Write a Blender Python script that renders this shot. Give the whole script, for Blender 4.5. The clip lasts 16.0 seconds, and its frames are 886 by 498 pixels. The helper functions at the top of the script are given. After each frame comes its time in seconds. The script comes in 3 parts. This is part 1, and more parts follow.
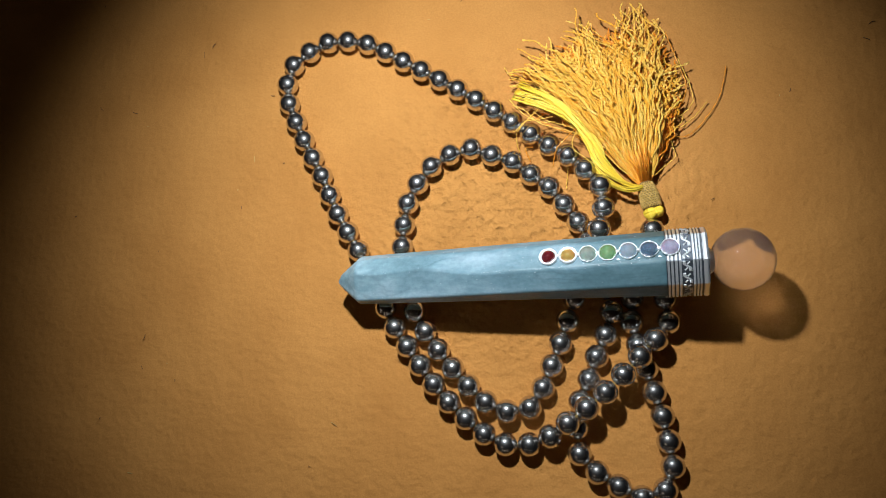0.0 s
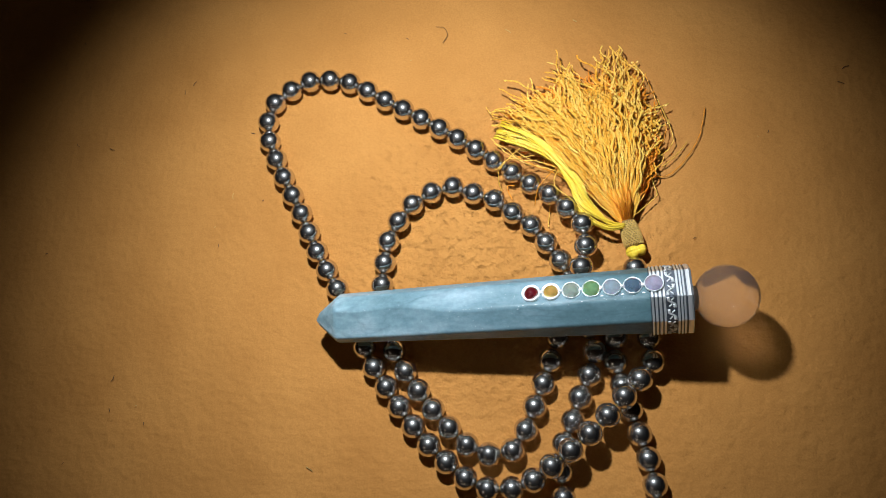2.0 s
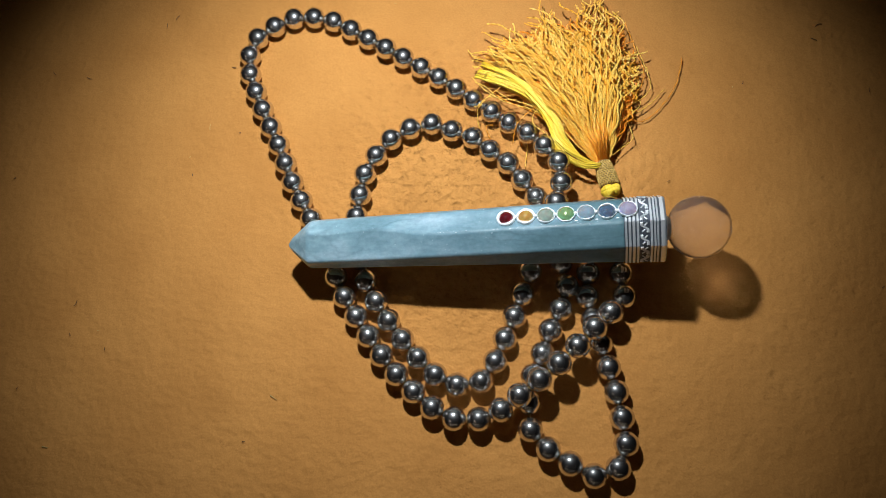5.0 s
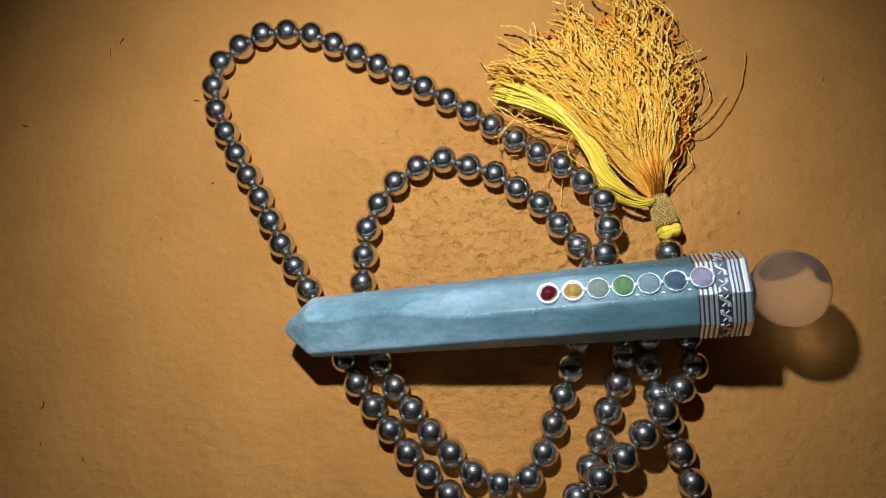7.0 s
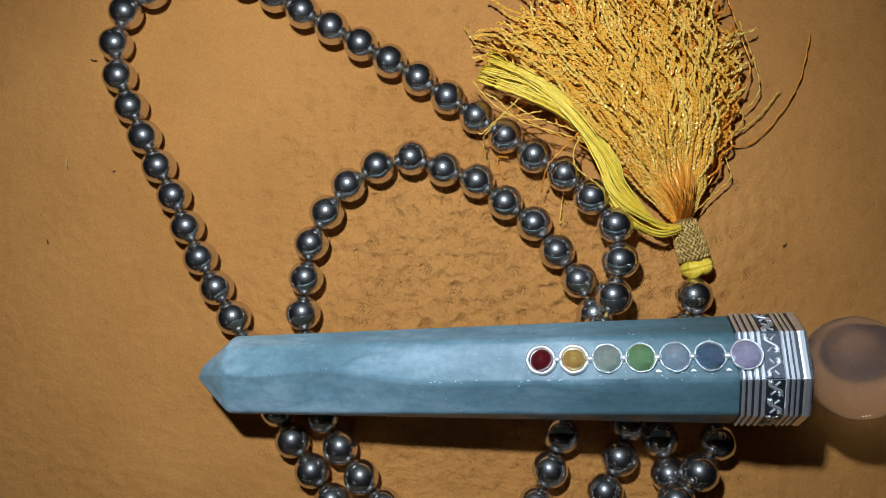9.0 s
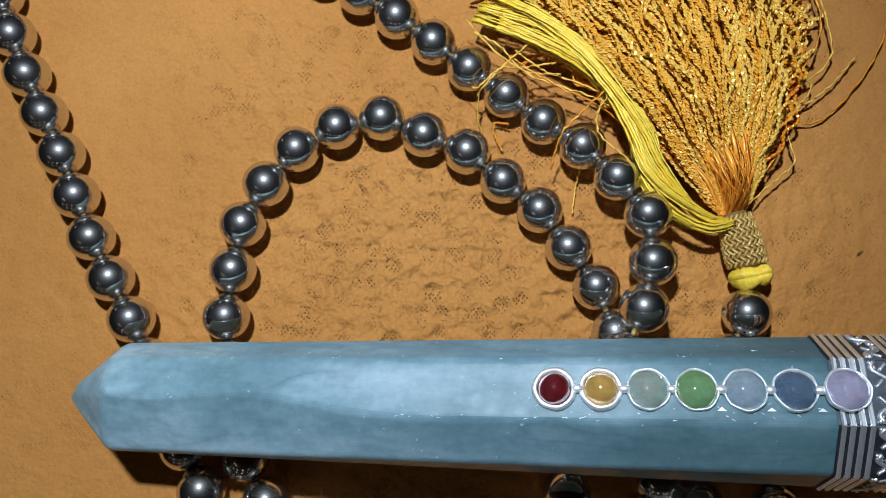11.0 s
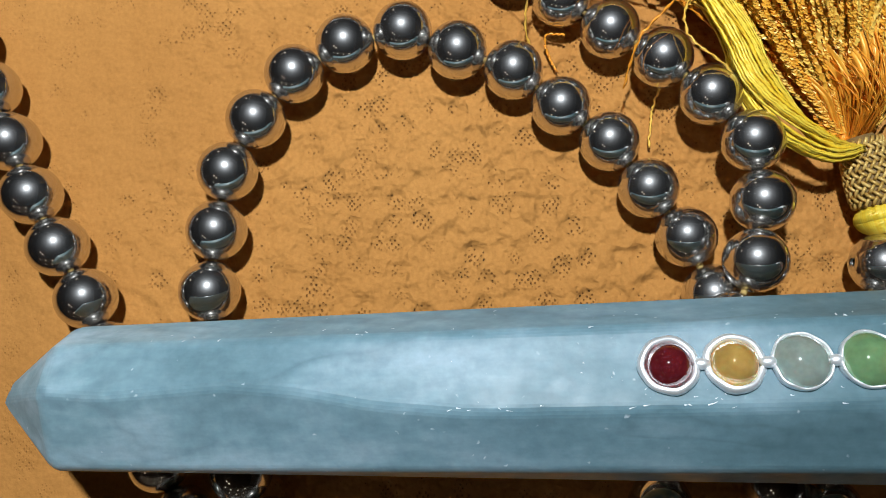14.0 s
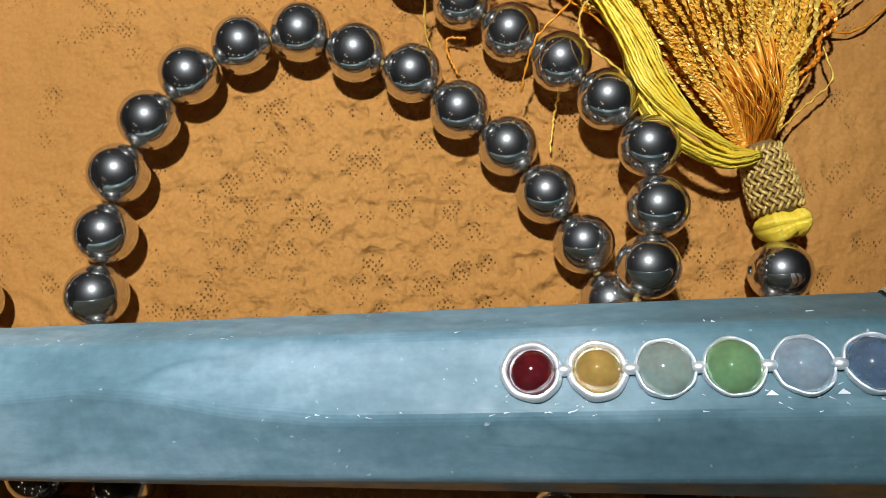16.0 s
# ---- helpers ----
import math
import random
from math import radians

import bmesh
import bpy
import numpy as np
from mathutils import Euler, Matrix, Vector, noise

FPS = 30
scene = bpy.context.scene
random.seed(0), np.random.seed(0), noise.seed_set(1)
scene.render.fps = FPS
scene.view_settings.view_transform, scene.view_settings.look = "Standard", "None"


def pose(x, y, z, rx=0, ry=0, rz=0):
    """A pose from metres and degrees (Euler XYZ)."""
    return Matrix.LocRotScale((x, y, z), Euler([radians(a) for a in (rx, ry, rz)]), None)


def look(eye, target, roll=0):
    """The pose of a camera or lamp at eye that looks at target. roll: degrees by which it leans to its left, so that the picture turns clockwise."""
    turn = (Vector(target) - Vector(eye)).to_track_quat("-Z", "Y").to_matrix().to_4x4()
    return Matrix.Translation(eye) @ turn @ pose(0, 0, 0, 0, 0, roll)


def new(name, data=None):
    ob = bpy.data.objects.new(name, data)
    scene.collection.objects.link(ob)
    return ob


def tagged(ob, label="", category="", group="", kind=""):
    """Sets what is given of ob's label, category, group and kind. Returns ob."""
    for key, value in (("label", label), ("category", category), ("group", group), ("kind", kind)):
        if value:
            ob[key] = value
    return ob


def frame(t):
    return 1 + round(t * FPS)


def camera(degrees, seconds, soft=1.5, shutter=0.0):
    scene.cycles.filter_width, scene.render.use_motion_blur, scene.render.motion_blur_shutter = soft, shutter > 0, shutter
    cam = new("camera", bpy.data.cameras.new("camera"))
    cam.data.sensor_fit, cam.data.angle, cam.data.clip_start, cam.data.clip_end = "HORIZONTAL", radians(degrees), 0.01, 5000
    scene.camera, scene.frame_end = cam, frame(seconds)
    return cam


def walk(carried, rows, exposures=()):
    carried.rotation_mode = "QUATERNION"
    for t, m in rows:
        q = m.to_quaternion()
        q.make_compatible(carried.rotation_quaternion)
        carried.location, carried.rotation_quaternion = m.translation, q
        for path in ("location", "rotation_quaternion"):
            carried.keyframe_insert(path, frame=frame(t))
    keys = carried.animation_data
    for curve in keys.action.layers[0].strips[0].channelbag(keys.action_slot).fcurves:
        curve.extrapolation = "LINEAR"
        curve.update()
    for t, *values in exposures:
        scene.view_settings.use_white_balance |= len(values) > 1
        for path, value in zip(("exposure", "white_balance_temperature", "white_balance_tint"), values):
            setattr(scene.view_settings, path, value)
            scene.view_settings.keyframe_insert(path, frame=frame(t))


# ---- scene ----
cam = camera(60.61, 16.0, soft=0.9)
PATH = [
    (0.0, 0.04196, -0.07653, 0.27207, 8.735, 10.251, 3.372),
    (0.5, 0.04218, -0.07857, 0.27325, 10.489, 9.969, 3.187),
    (1.0, 0.04332, -0.07877, 0.27392, 10.951, 9.952, 3.331),
    (1.5, 0.04465, -0.07992, 0.27323, 11.483, 10.489, 3.398),
    (2.0, 0.04019, -0.08243, 0.26724, 13.005, 8.510, 3.408),
    (2.5, 0.04087, -0.08235, 0.26720, 13.657, 8.538, 3.298),
    (3.0, 0.04074, -0.08853, 0.26981, 15.050, 8.101, 3.856),
    (3.5, 0.04115, -0.09874, 0.27000, 14.663, 7.696, 4.911),
    (4.0, 0.04406, -0.10670, 0.27261, 15.229, 7.846, 4.837),
    (4.2, 0.04353, -0.11724, 0.27033, 15.819, 7.356, 6.013),
    (6.3, 0.03654, -0.10087, 0.23784, 15.184, 5.154, 2.865),
    (6.5, 0.03522, -0.09013, 0.23385, 13.313, 5.818, 2.327),
    (7.0, 0.02763, -0.06068, 0.22418, 8.664, 7.076, 0.877),
    (7.5, 0.02655, -0.04584, 0.21381, 8.108, 6.259, 1.503),
    (8.0, 0.01946, -0.03529, 0.20154, 4.906, 6.033, 1.811),
    (8.5, 0.02648, -0.02386, 0.19278, 2.949, 7.728, 0.686),
    (8.7, 0.02542, -0.02811, 0.18677, 2.807, 6.458, 2.113),
    (10.8, 0.01879, -0.02996, 0.13884, 4.356, 2.311, 4.457),
    (11.0, 0.01774, -0.03538, 0.13491, 5.885, 1.834, 5.122),
    (11.5, 0.01754, -0.03822, 0.13058, 3.691, 2.475, 4.953),
    (12.0, 0.02128, -0.03088, 0.11522, 3.940, 1.247, 2.749),
    (12.5, 0.01528, -0.04135, 0.11249, 5.547, 0.918, 4.668),
    (13.0, 0.01920, -0.03831, 0.10249, 4.156, 0.141, 3.907),
    (13.5, 0.01368, -0.03895, 0.10109, 4.544, 0.038, 3.318),
    (14.0, 0.00910, -0.03992, 0.10518, 5.717, 0.996, 3.260),
    (14.5, 0.00906, -0.04006, 0.10775, 6.298, 1.489, 3.254),
    (15.0, 0.01251, -0.03978, 0.10615, 6.434, 0.846, 3.701),
    (15.5, 0.01723, -0.03985, 0.10558, 6.751, 0.549, 3.535),
    (16.0, 0.02206, -0.04006, 0.10303, 6.759, 0.358, 3.619),
]

LOOK = [
    (0.0, -0.06, 6500, 10), (4.2, -0.03, 6500, 10), (6.3, -0.10, 6400, 10), (7.0, -0.30, 6250, 10), (7.5, -0.44, 6050, 10), (8.0, -0.60, 5900, 10), (8.7, -0.70, 5900, 10),
    (10.8, -0.56, 5950, 10), (11.5, -0.62, 5950, 10), (12.0, -0.46, 6100, 10), (12.5, -0.48, 6200, 10), (13.5, -0.42, 6450, 10), (16.0, -0.44, 6500, 10),
]
walk(cam, [(t, pose(*row)) for t, *row in PATH], LOOK)

# ---------- light ----------
world = bpy.data.worlds.new("dim_room_air")
scene.world = world
world.use_nodes = True
world.node_tree.nodes["Background"].inputs[0].default_value = (1.0, 0.8, 0.62, 1)
world.node_tree.nodes["Background"].inputs[1].default_value = 0.0003

# a phone's flash, unseen, set still above the cloth
torch = bpy.data.lights.new("phone_light", "SPOT")
torch.energy = 3.75
torch.color = (0.90, 0.96, 1.0)
torch.shadow_soft_size = 0.0055
torch.spot_size = radians(86)
torch.spot_blend = 1.0
LAMP = Vector((-0.009, 0.041, 0.216))
new("phone_light", torch).matrix_world = look(LAMP, (-0.008, -0.018, 0.0))


# ---------- materials ----------
def material(name, color=(0.5, 0.5, 0.5), rough=0.5, metal=0.0, **extra):
    m = bpy.data.materials.new(name)
    m.use_nodes = True
    b = m.node_tree.nodes["Principled BSDF"]
    b.inputs["Base Color"].default_value = (*color, 1)
    b.inputs["Roughness"].default_value = rough
    b.inputs["Metallic"].default_value = metal
    for key, value in extra.items():
        b.inputs[key.replace("_", " ")].default_value = value
    return m


class Tree:
    """Short hand for the nodes of one material."""

    def __init__(self, m):
        self.t = m.node_tree
        self.b = self.t.nodes["Principled BSDF"]
        self.out = self.t.nodes["Material Output"]
        self.coord = self.t.nodes.new("ShaderNodeTexCoord").outputs["Object"]

    def add(self, kind, **settings):
        n = self.t.nodes.new("ShaderNode" + kind)
        for key, value in settings.items():
            if key == "operation":
                n.operation = value
            elif key == "feature":
                n.feature = value
            elif key == "blend_type":
                n.blend_type = value
            elif key == "data_type":
                n.data_type = value
        return n

    def link(self, a, b):
        self.t.links.new(a, b)

    def noise(self, scale, detail=3.0, rough=0.55, vector=None, distortion=0.0):
        n = self.add("TexNoise")
        n.inputs["Scale"].default_value = scale
        n.inputs["Detail"].default_value = detail
        n.inputs["Roughness"].default_value = rough
        n.inputs["Distortion"].default_value = distortion
        self.link(vector or self.coord, n.inputs["Vector"])
        return n.outputs["Fac"]

    def voronoi(self, scale, vector=None, feature="F1", randomness=1.0):
        n = self.add("TexVoronoi", feature=feature)
        n.inputs["Scale"].default_value = scale
        n.inputs["Randomness"].default_value = randomness
        self.link(vector or self.coord, n.inputs["Vector"])
        return n.outputs["Distance"]

    def math(self, operation, a, b=0.0):
        n = self.add("Math", operation=operation)
        for k, v in enumerate((a, b)):
            if isinstance(v, (int, float)):
                n.inputs[k].default_value = v
            else:
                self.link(v, n.inputs[k])
        return n.outputs[0]

    def ramp(self, value, stops):
        n = self.add("ValToRGB")
        e = n.color_ramp.elements
        while len(e) < len(stops):
            e.new(0.5)
        for k, (p, c) in enumerate(stops):
            e[k].position = p
            e[k].color = (*c, 1) if len(c) == 3 else c
        self.link(value, n.inputs[0])
        return n.outputs[0]

    def grey(self, value, lo, hi, a=0.0, b=1.0):
        n = self.add("MapRange")
        for key, v in zip(("From Min", "From Max", "To Min", "To Max"), (lo, hi, a, b)):
            n.inputs[key].default_value = v
        self.link(value, n.inputs["Value"])
        return n.outputs["Result"]

    def mix(self, fac, a, b, blend_type="MIX"):
        n = self.add("MixRGB", blend_type=blend_type)
        for k, v in enumerate((fac, a, b)):
            if isinstance(v, (int, float)):
                n.inputs[k].default_value = v
            elif isinstance(v, tuple):
                n.inputs[k].default_value = (*v, 1)
            else:
                self.link(v, n.inputs[k])
        return n.outputs[0]

    def bump(self, height, strength, distance, before=None):
        n = self.add("Bump")
        n.inputs["Strength"].default_value = strength
        n.inputs["Distance"].default_value = distance
        self.link(height, n.inputs["Height"])
        if before:
            self.link(before, n.inputs["Normal"])
        return n.outputs["Normal"]


def cloth_material():
    m = material("orange_cloth", rough=0.85)
    t = Tree(m)
    warp = t.add("VectorMath", operation="ADD")
    wv = t.add("TexNoise")
    wv.inputs["Scale"].default_value = 160
    t.link(t.coord, wv.inputs["Vector"])
    sc = t.add("VectorMath", operation="SCALE")
    sc.inputs["Scale"].default_value = 0.0012
    t.link(wv.outputs["Color"], sc.inputs[0])
    t.link(t.coord, warp.inputs[0])
    t.link(sc.outputs[0], warp.inputs[1])
    v = warp.outputs[0]
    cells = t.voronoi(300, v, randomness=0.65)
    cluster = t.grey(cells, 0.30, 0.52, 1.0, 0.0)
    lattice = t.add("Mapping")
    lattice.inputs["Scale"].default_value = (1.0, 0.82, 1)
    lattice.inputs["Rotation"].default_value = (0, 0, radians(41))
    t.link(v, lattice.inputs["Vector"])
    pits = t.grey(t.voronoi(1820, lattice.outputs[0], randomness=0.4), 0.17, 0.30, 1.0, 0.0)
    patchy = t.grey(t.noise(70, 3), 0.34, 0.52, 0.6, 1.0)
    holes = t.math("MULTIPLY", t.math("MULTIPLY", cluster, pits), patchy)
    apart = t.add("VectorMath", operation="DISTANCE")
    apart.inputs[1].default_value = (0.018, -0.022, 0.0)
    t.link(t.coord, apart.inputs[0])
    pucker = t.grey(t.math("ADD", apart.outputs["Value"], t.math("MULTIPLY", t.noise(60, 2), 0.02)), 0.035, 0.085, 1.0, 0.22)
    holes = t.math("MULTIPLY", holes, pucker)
    base = t.ramp(t.noise(22, 4), [(0.3, (0.456, 0.200, 0.046)), (0.7, (0.555, 0.257, 0.065))])
    fine = t.ramp(t.noise(1700, 3), [(0.3, (0.86, 0.84, 0.80)), (0.7, (1.0, 1.0, 1.0))])
    col = t.mix(1.0, base, fine, "MULTIPLY")
    # shade inside the woven pits is put into the colour as dark brown
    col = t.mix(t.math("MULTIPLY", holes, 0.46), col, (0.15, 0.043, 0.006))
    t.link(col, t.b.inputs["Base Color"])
    crease = t.noise(120, 4, 0.6, distortion=0.6)
    ridge = t.grey(t.math("ABSOLUTE", t.math("SUBTRACT", crease, 0.5)), 0.0, 0.05)
    n = t.bump(t.math("MULTIPLY", t.noise(330, 2, 0.5), pucker), 0.85, 0.0026)
    n = t.bump(t.math("MULTIPLY", t.grey(cells, 0.0, 0.7), pucker), 0.7, 0.0008, n)
    n = t.bump(t.math("MULTIPLY", ridge, pucker), 0.14, 0.0005, n)
    n = t.bump(t.noise(1300, 3), 0.26, 0.0005, n)
    n = t.bump(t.math("SUBTRACT", 1.0, holes), 0.9, 0.0005, n)
    t.link(n, t.b.inputs["Normal"])
    t.b.inputs["Specular IOR Level"].default_value = 0.25
    return m


def bead_material():
    m = material("polished_hematite", (0.70, 0.66, 0.61), 0.03, 1.0)
    t = Tree(m)
    glow = t.add("BsdfPrincipled")
    glow.inputs["Base Color"].default_value = (0.54, 0.54, 0.54, 1)
    glow.inputs["Metallic"].default_value = 1.0
    glow.inputs["Roughness"].default_value = 0.44
    mixer = t.add("MixShader")
    mixer.inputs[0].default_value = 0.17
    t.link(t.b.outputs[0], mixer.inputs[1])
    t.link(glow.outputs[0], mixer.inputs[2])
    # rougher lobe added to imitate bloom round the lamp's highlight
    near = t.add("BsdfPrincipled")
    near.inputs["Base Color"].default_value = (0.66, 0.66, 0.65, 1)
    near.inputs["Metallic"].default_value = 1.0
    near.inputs["Roughness"].default_value = 0.22
    bloom_mix = t.add("MixShader")
    bloom_mix.inputs[0].default_value = 0.10
    t.link(mixer.outputs[0], bloom_mix.inputs[1])
    t.link(near.outputs[0], bloom_mix.inputs[2])
    t.link(bloom_mix.outputs[0], t.out.inputs[0])
    t.link(t.grey(t.noise(900, 4), 0.35, 0.7, 0.015, 0.04), t.b.inputs["Roughness"])
    scratch = t.bump(t.noise(2600, 3), 0.03, 0.0003)
    t.link(scratch, glow.inputs["Normal"])
    return m


def crystal_material():
    m = material("blue_green_quartz", rough=0.2, Subsurface_Weight=0.35, Subsurface_Scale=0.0018, Specular_IOR_Level=0.27)
    t = Tree(m)
    stretch = t.add("Mapping")
    stretch.inputs["Scale"].default_value = (0.35, 1, 1)
    t.link(t.coord, stretch.inputs["Vector"])
    v = stretch.outputs[0]
    cloud = t.ramp(t.noise(120, 5, 0.6, v), [(0.28, (0.078, 0.140, 0.168)), (0.5, (0.130, 0.214, 0.254)), (0.75, (0.25, 0.335, 0.39))])
    bands = t.grey(t.math("ABSOLUTE", t.math("SUBTRACT", t.noise(70, 3, 0.6, v, 0.4), 0.5)), 0.0, 0.03, 0.75, 0.0)
    col = t.mix(t.math("MULTIPLY", bands, 0.35), cloud, (0.05, 0.09, 0.11))
    grain = t.ramp(t.noise(650, 3, 0.6), [(0.3, (0.85, 0.87, 0.88)), (0.7, (1.08, 1.07, 1.06))])
    col = t.mix(1.0, col, grain, "MULTIPLY")
    jag = t.add("VectorMath", operation="ADD")
    chip = t.add("TexNoise")
    chip.inputs["Scale"].default_value = 900
    t.link(t.coord, chip.inputs["Vector"])
    small = t.add("VectorMath", operation="SCALE")
    small.inputs["Scale"].default_value = 0.0011
    t.link(chip.outputs["Color"], small.inputs[0])
    t.link(t.coord, jag.inputs[0])
    t.link(small.outputs[0], jag.inputs[1])
    fleck = t.grey(t.voronoi(520, jag.outputs[0]), 0.03, 0.11, 1.0, 0.0)
    fleck = t.math("MULTIPLY", fleck, t.grey(t.noise(160, 2), 0.44, 0.55))
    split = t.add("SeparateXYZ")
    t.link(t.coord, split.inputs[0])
    # Greener stone towards the cap; the lamp's brighter tip end is put into the colour.
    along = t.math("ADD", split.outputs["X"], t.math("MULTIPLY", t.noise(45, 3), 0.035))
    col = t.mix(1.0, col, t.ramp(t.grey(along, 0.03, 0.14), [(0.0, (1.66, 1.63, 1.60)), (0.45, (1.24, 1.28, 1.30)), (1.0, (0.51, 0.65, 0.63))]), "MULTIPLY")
    # pale flecks of the stone, also standing in for small glints
    col = t.mix(t.math("MULTIPLY", fleck, 0.5), col, (0.72, 0.79, 0.85))
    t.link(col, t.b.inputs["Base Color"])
    t.b.inputs["Subsurface Radius"].default_value = (0.6, 0.9, 1.0)
    t.link(t.grey(t.noise(260, 4), 0.35, 0.7, 0.36, 0.50), t.b.inputs["Roughness"])
    n = t.bump(t.noise(320, 4), 0.12, 0.0005)
    n = t.bump(t.math("SUBTRACT", 1.0, fleck), 0.15, 0.0002, n)
    t.link(n, t.b.inputs["Normal"])
    return m


def thread_material(name, lo, hi, rough=0.38):
    m = material(name, rough=rough)
    t = Tree(m)
    geo = t.add("NewGeometry")
    col = t.ramp(geo.outputs["Random Per Island"], [(0.0, lo), (1.0, hi)])
    col = t.mix(1.0, col, t.ramp(t.noise(900, 2), [(0.3, (0.86, 0.83, 0.78)), (0.7, (1, 1, 1))]), "MULTIPLY")
    t.link(col, t.b.inputs["Base Color"])
    t.b.inputs["Specular IOR Level"].default_value = 1.0
    t.b.inputs["Specular Tint"].default_value = (1.0, 0.80, 0.35, 1)
    t.b.inputs["Coat Weight"].default_value = 0.38
    t.b.inputs["Coat Roughness"].default_value = 0.33
    t.b.inputs["Coat Tint"].default_value = (1.0, 0.90, 0.62, 1)
    sheer = t.add("BsdfTranslucent")
    t.link(col, sheer.inputs[0])
    blend = t.add("MixShader")
    blend.inputs[0].default_value = 0.10
    t.link(t.b.outputs[0], blend.inputs[1])
    t.link(sheer.outputs[0], blend.inputs[2])
    t.link(blend.outputs[0], t.out.inputs[0])
    return m


def silver_material(name, color, rough, tarnish):
    m = material(name, color, rough, 1.0)
    t = Tree(m)
    dirt = t.grey(t.noise(700, 4, 0.65), 0.5, 0.72, 0.0, tarnish)
    t.link(t.mix(dirt, color, (0.05, 0.06, 0.075)), t.b.inputs["Base Color"])
    t.link(t.grey(t.noise(1200, 3), 0.3, 0.7, rough * 0.95, rough * 1.05), t.b.inputs["Roughness"])
    t.link(t.bump(t.noise(1200, 3), 0.04, 0.0002), t.b.inputs["Normal"])
    return m


def gem_material(name, color, clear=0.0):
    """A polished stone; clear: the share of light that goes straight through it."""
    m = material(name, color, 0.06, 0.0, Coat_Weight=0.6, Coat_Roughness=0.03)
    t = Tree(m)
    dark = tuple(c * 0.6 for c in color)
    t.link(t.ramp(t.noise(420, 4), [(0.3, dark), (0.65, color)]), t.b.inputs["Base Color"])
    t.b.inputs["Subsurface Weight"].default_value = 0.3
    t.b.inputs["Subsurface Scale"].default_value = 0.002
    window = t.add("BsdfTransparent")
    window.inputs[0].default_value = (*(0.55 + 0.45 * c / max(color) for c in color), 1)
    blend = t.add("MixShader")
    t.link(t.grey(t.noise(300, 3), 0.3, 0.7, clear * 0.6, clear * 1.2), blend.inputs[0])
    t.link(t.b.outputs[0], blend.inputs[1])
    t.link(window.outputs[0], blend.inputs[2])
    t.link(blend.outputs[0], t.out.inputs[0])
    return m


def plain_material(name, color, rough, scale):
    m = material(name, color, rough)
    t = Tree(m)
    dark = tuple(c * 0.75 for c in color)
    t.link(t.ramp(t.noise(scale, 4), [(0.3, dark), (0.7, color)]), t.b.inputs["Base Color"])
    t.link(t.bump(t.noise(scale * 12, 3), 0.15, 0.002), t.b.inputs["Normal"])
    return m


CLOTH = cloth_material()
BEAD = bead_material()
CRYSTAL = crystal_material()
GOLD = thread_material("golden_rayon_thread", (0.94, 0.48, 0.045), (1.0, 0.73, 0.17), 0.40)
ORANGE = thread_material("orange_rayon_thread", (0.88, 0.29, 0.018), (0.98, 0.44, 0.05), 0.30)
SATIN = thread_material("orange_satin", (0.93, 0.44, 0.05), (0.98, 0.50, 0.07), 0.38)
YELLOW = thread_material("yellow_rayon_thread", (0.98, 0.68, 0.035), (1.0, 0.83, 0.12), 0.42)
NET = thread_material("knitted_gold_thread", (0.54, 0.35, 0.10), (0.80, 0.58, 0.22), 0.34)
CORE = plain_material("dark_wrap_core", (0.26, 0.16, 0.05), 0.7, 300)
DUST = plain_material("dark_dust", (0.10, 0.05, 0.015), 0.8, 300)
CORD = plain_material("straw_cord", (0.55, 0.38, 0.12), 0.7, 600)
SILVER = silver_material("bright_silver", (0.92, 0.95, 0.98), 0.42, 0.0)
SILVER.node_tree.nodes["Principled BSDF"].inputs["Metallic"].default_value = 0.9
DARK_SILVER = silver_material("tarnished_silver", (0.13, 0.15, 0.18), 0.5, 0.5)
BEZEL = silver_material("soft_silver", (0.90, 0.93, 0.95), 0.42, 0.1)
BEZEL.node_tree.nodes["Principled BSDF"].inputs["Metallic"].default_value = 0.7
GLASS = material("clear_quartz", (1.0, 0.975, 0.96), 0.0, 0.0, Transmission_Weight=1.0, IOR=1.54)
ball_tree = Tree(GLASS)
# straight-through share lightens the ball's shadow in place of focused light
clear = ball_tree.add("BsdfTransparent")
clear.inputs[0].default_value = (1.0, 0.90, 0.80, 1)
both = ball_tree.add("MixShader")
both.inputs[0].default_value = 0.12
ball_tree.link(ball_tree.b.outputs[0], both.inputs[1])
ball_tree.link(clear.outputs[0], both.inputs[2])
# pale diffuse share stands in for the light focused in the clear ball
caustic_fill = ball_tree.add("BsdfDiffuse")
caustic_fill.inputs[0].default_value = (0.92, 0.78, 0.72, 1)
caustic_mix = ball_tree.add("MixShader")
caustic_mix.inputs[0].default_value = 0.05
ball_tree.link(both.outputs[0], caustic_mix.inputs[1])
ball_tree.link(caustic_fill.outputs[0], caustic_mix.inputs[2])
ball_tree.link(caustic_mix.outputs[0], ball_tree.out.inputs[0])
# pale colour imitates the glints of chipped edges
CHIP_GLINT = plain_material("chip_glint", (0.80, 0.87, 0.92), 0.25, 900)
PLASTER = plain_material("dim_wall_paint", (0.07, 0.042, 0.028), 0.9, 6)
WOOD = plain_material("dark_table_wood", (0.12, 0.06, 0.03), 0.5, 9)
BULB = material("lit_bulb", (1, 1, 1), 0.4)
BULB.node_tree.nodes["Principled BSDF"].inputs["Emission Color"].default_value = (1.0, 0.82, 0.64, 1)
BULB.node_tree.nodes["Principled BSDF"].inputs["Emission Strength"].default_value = 2.3


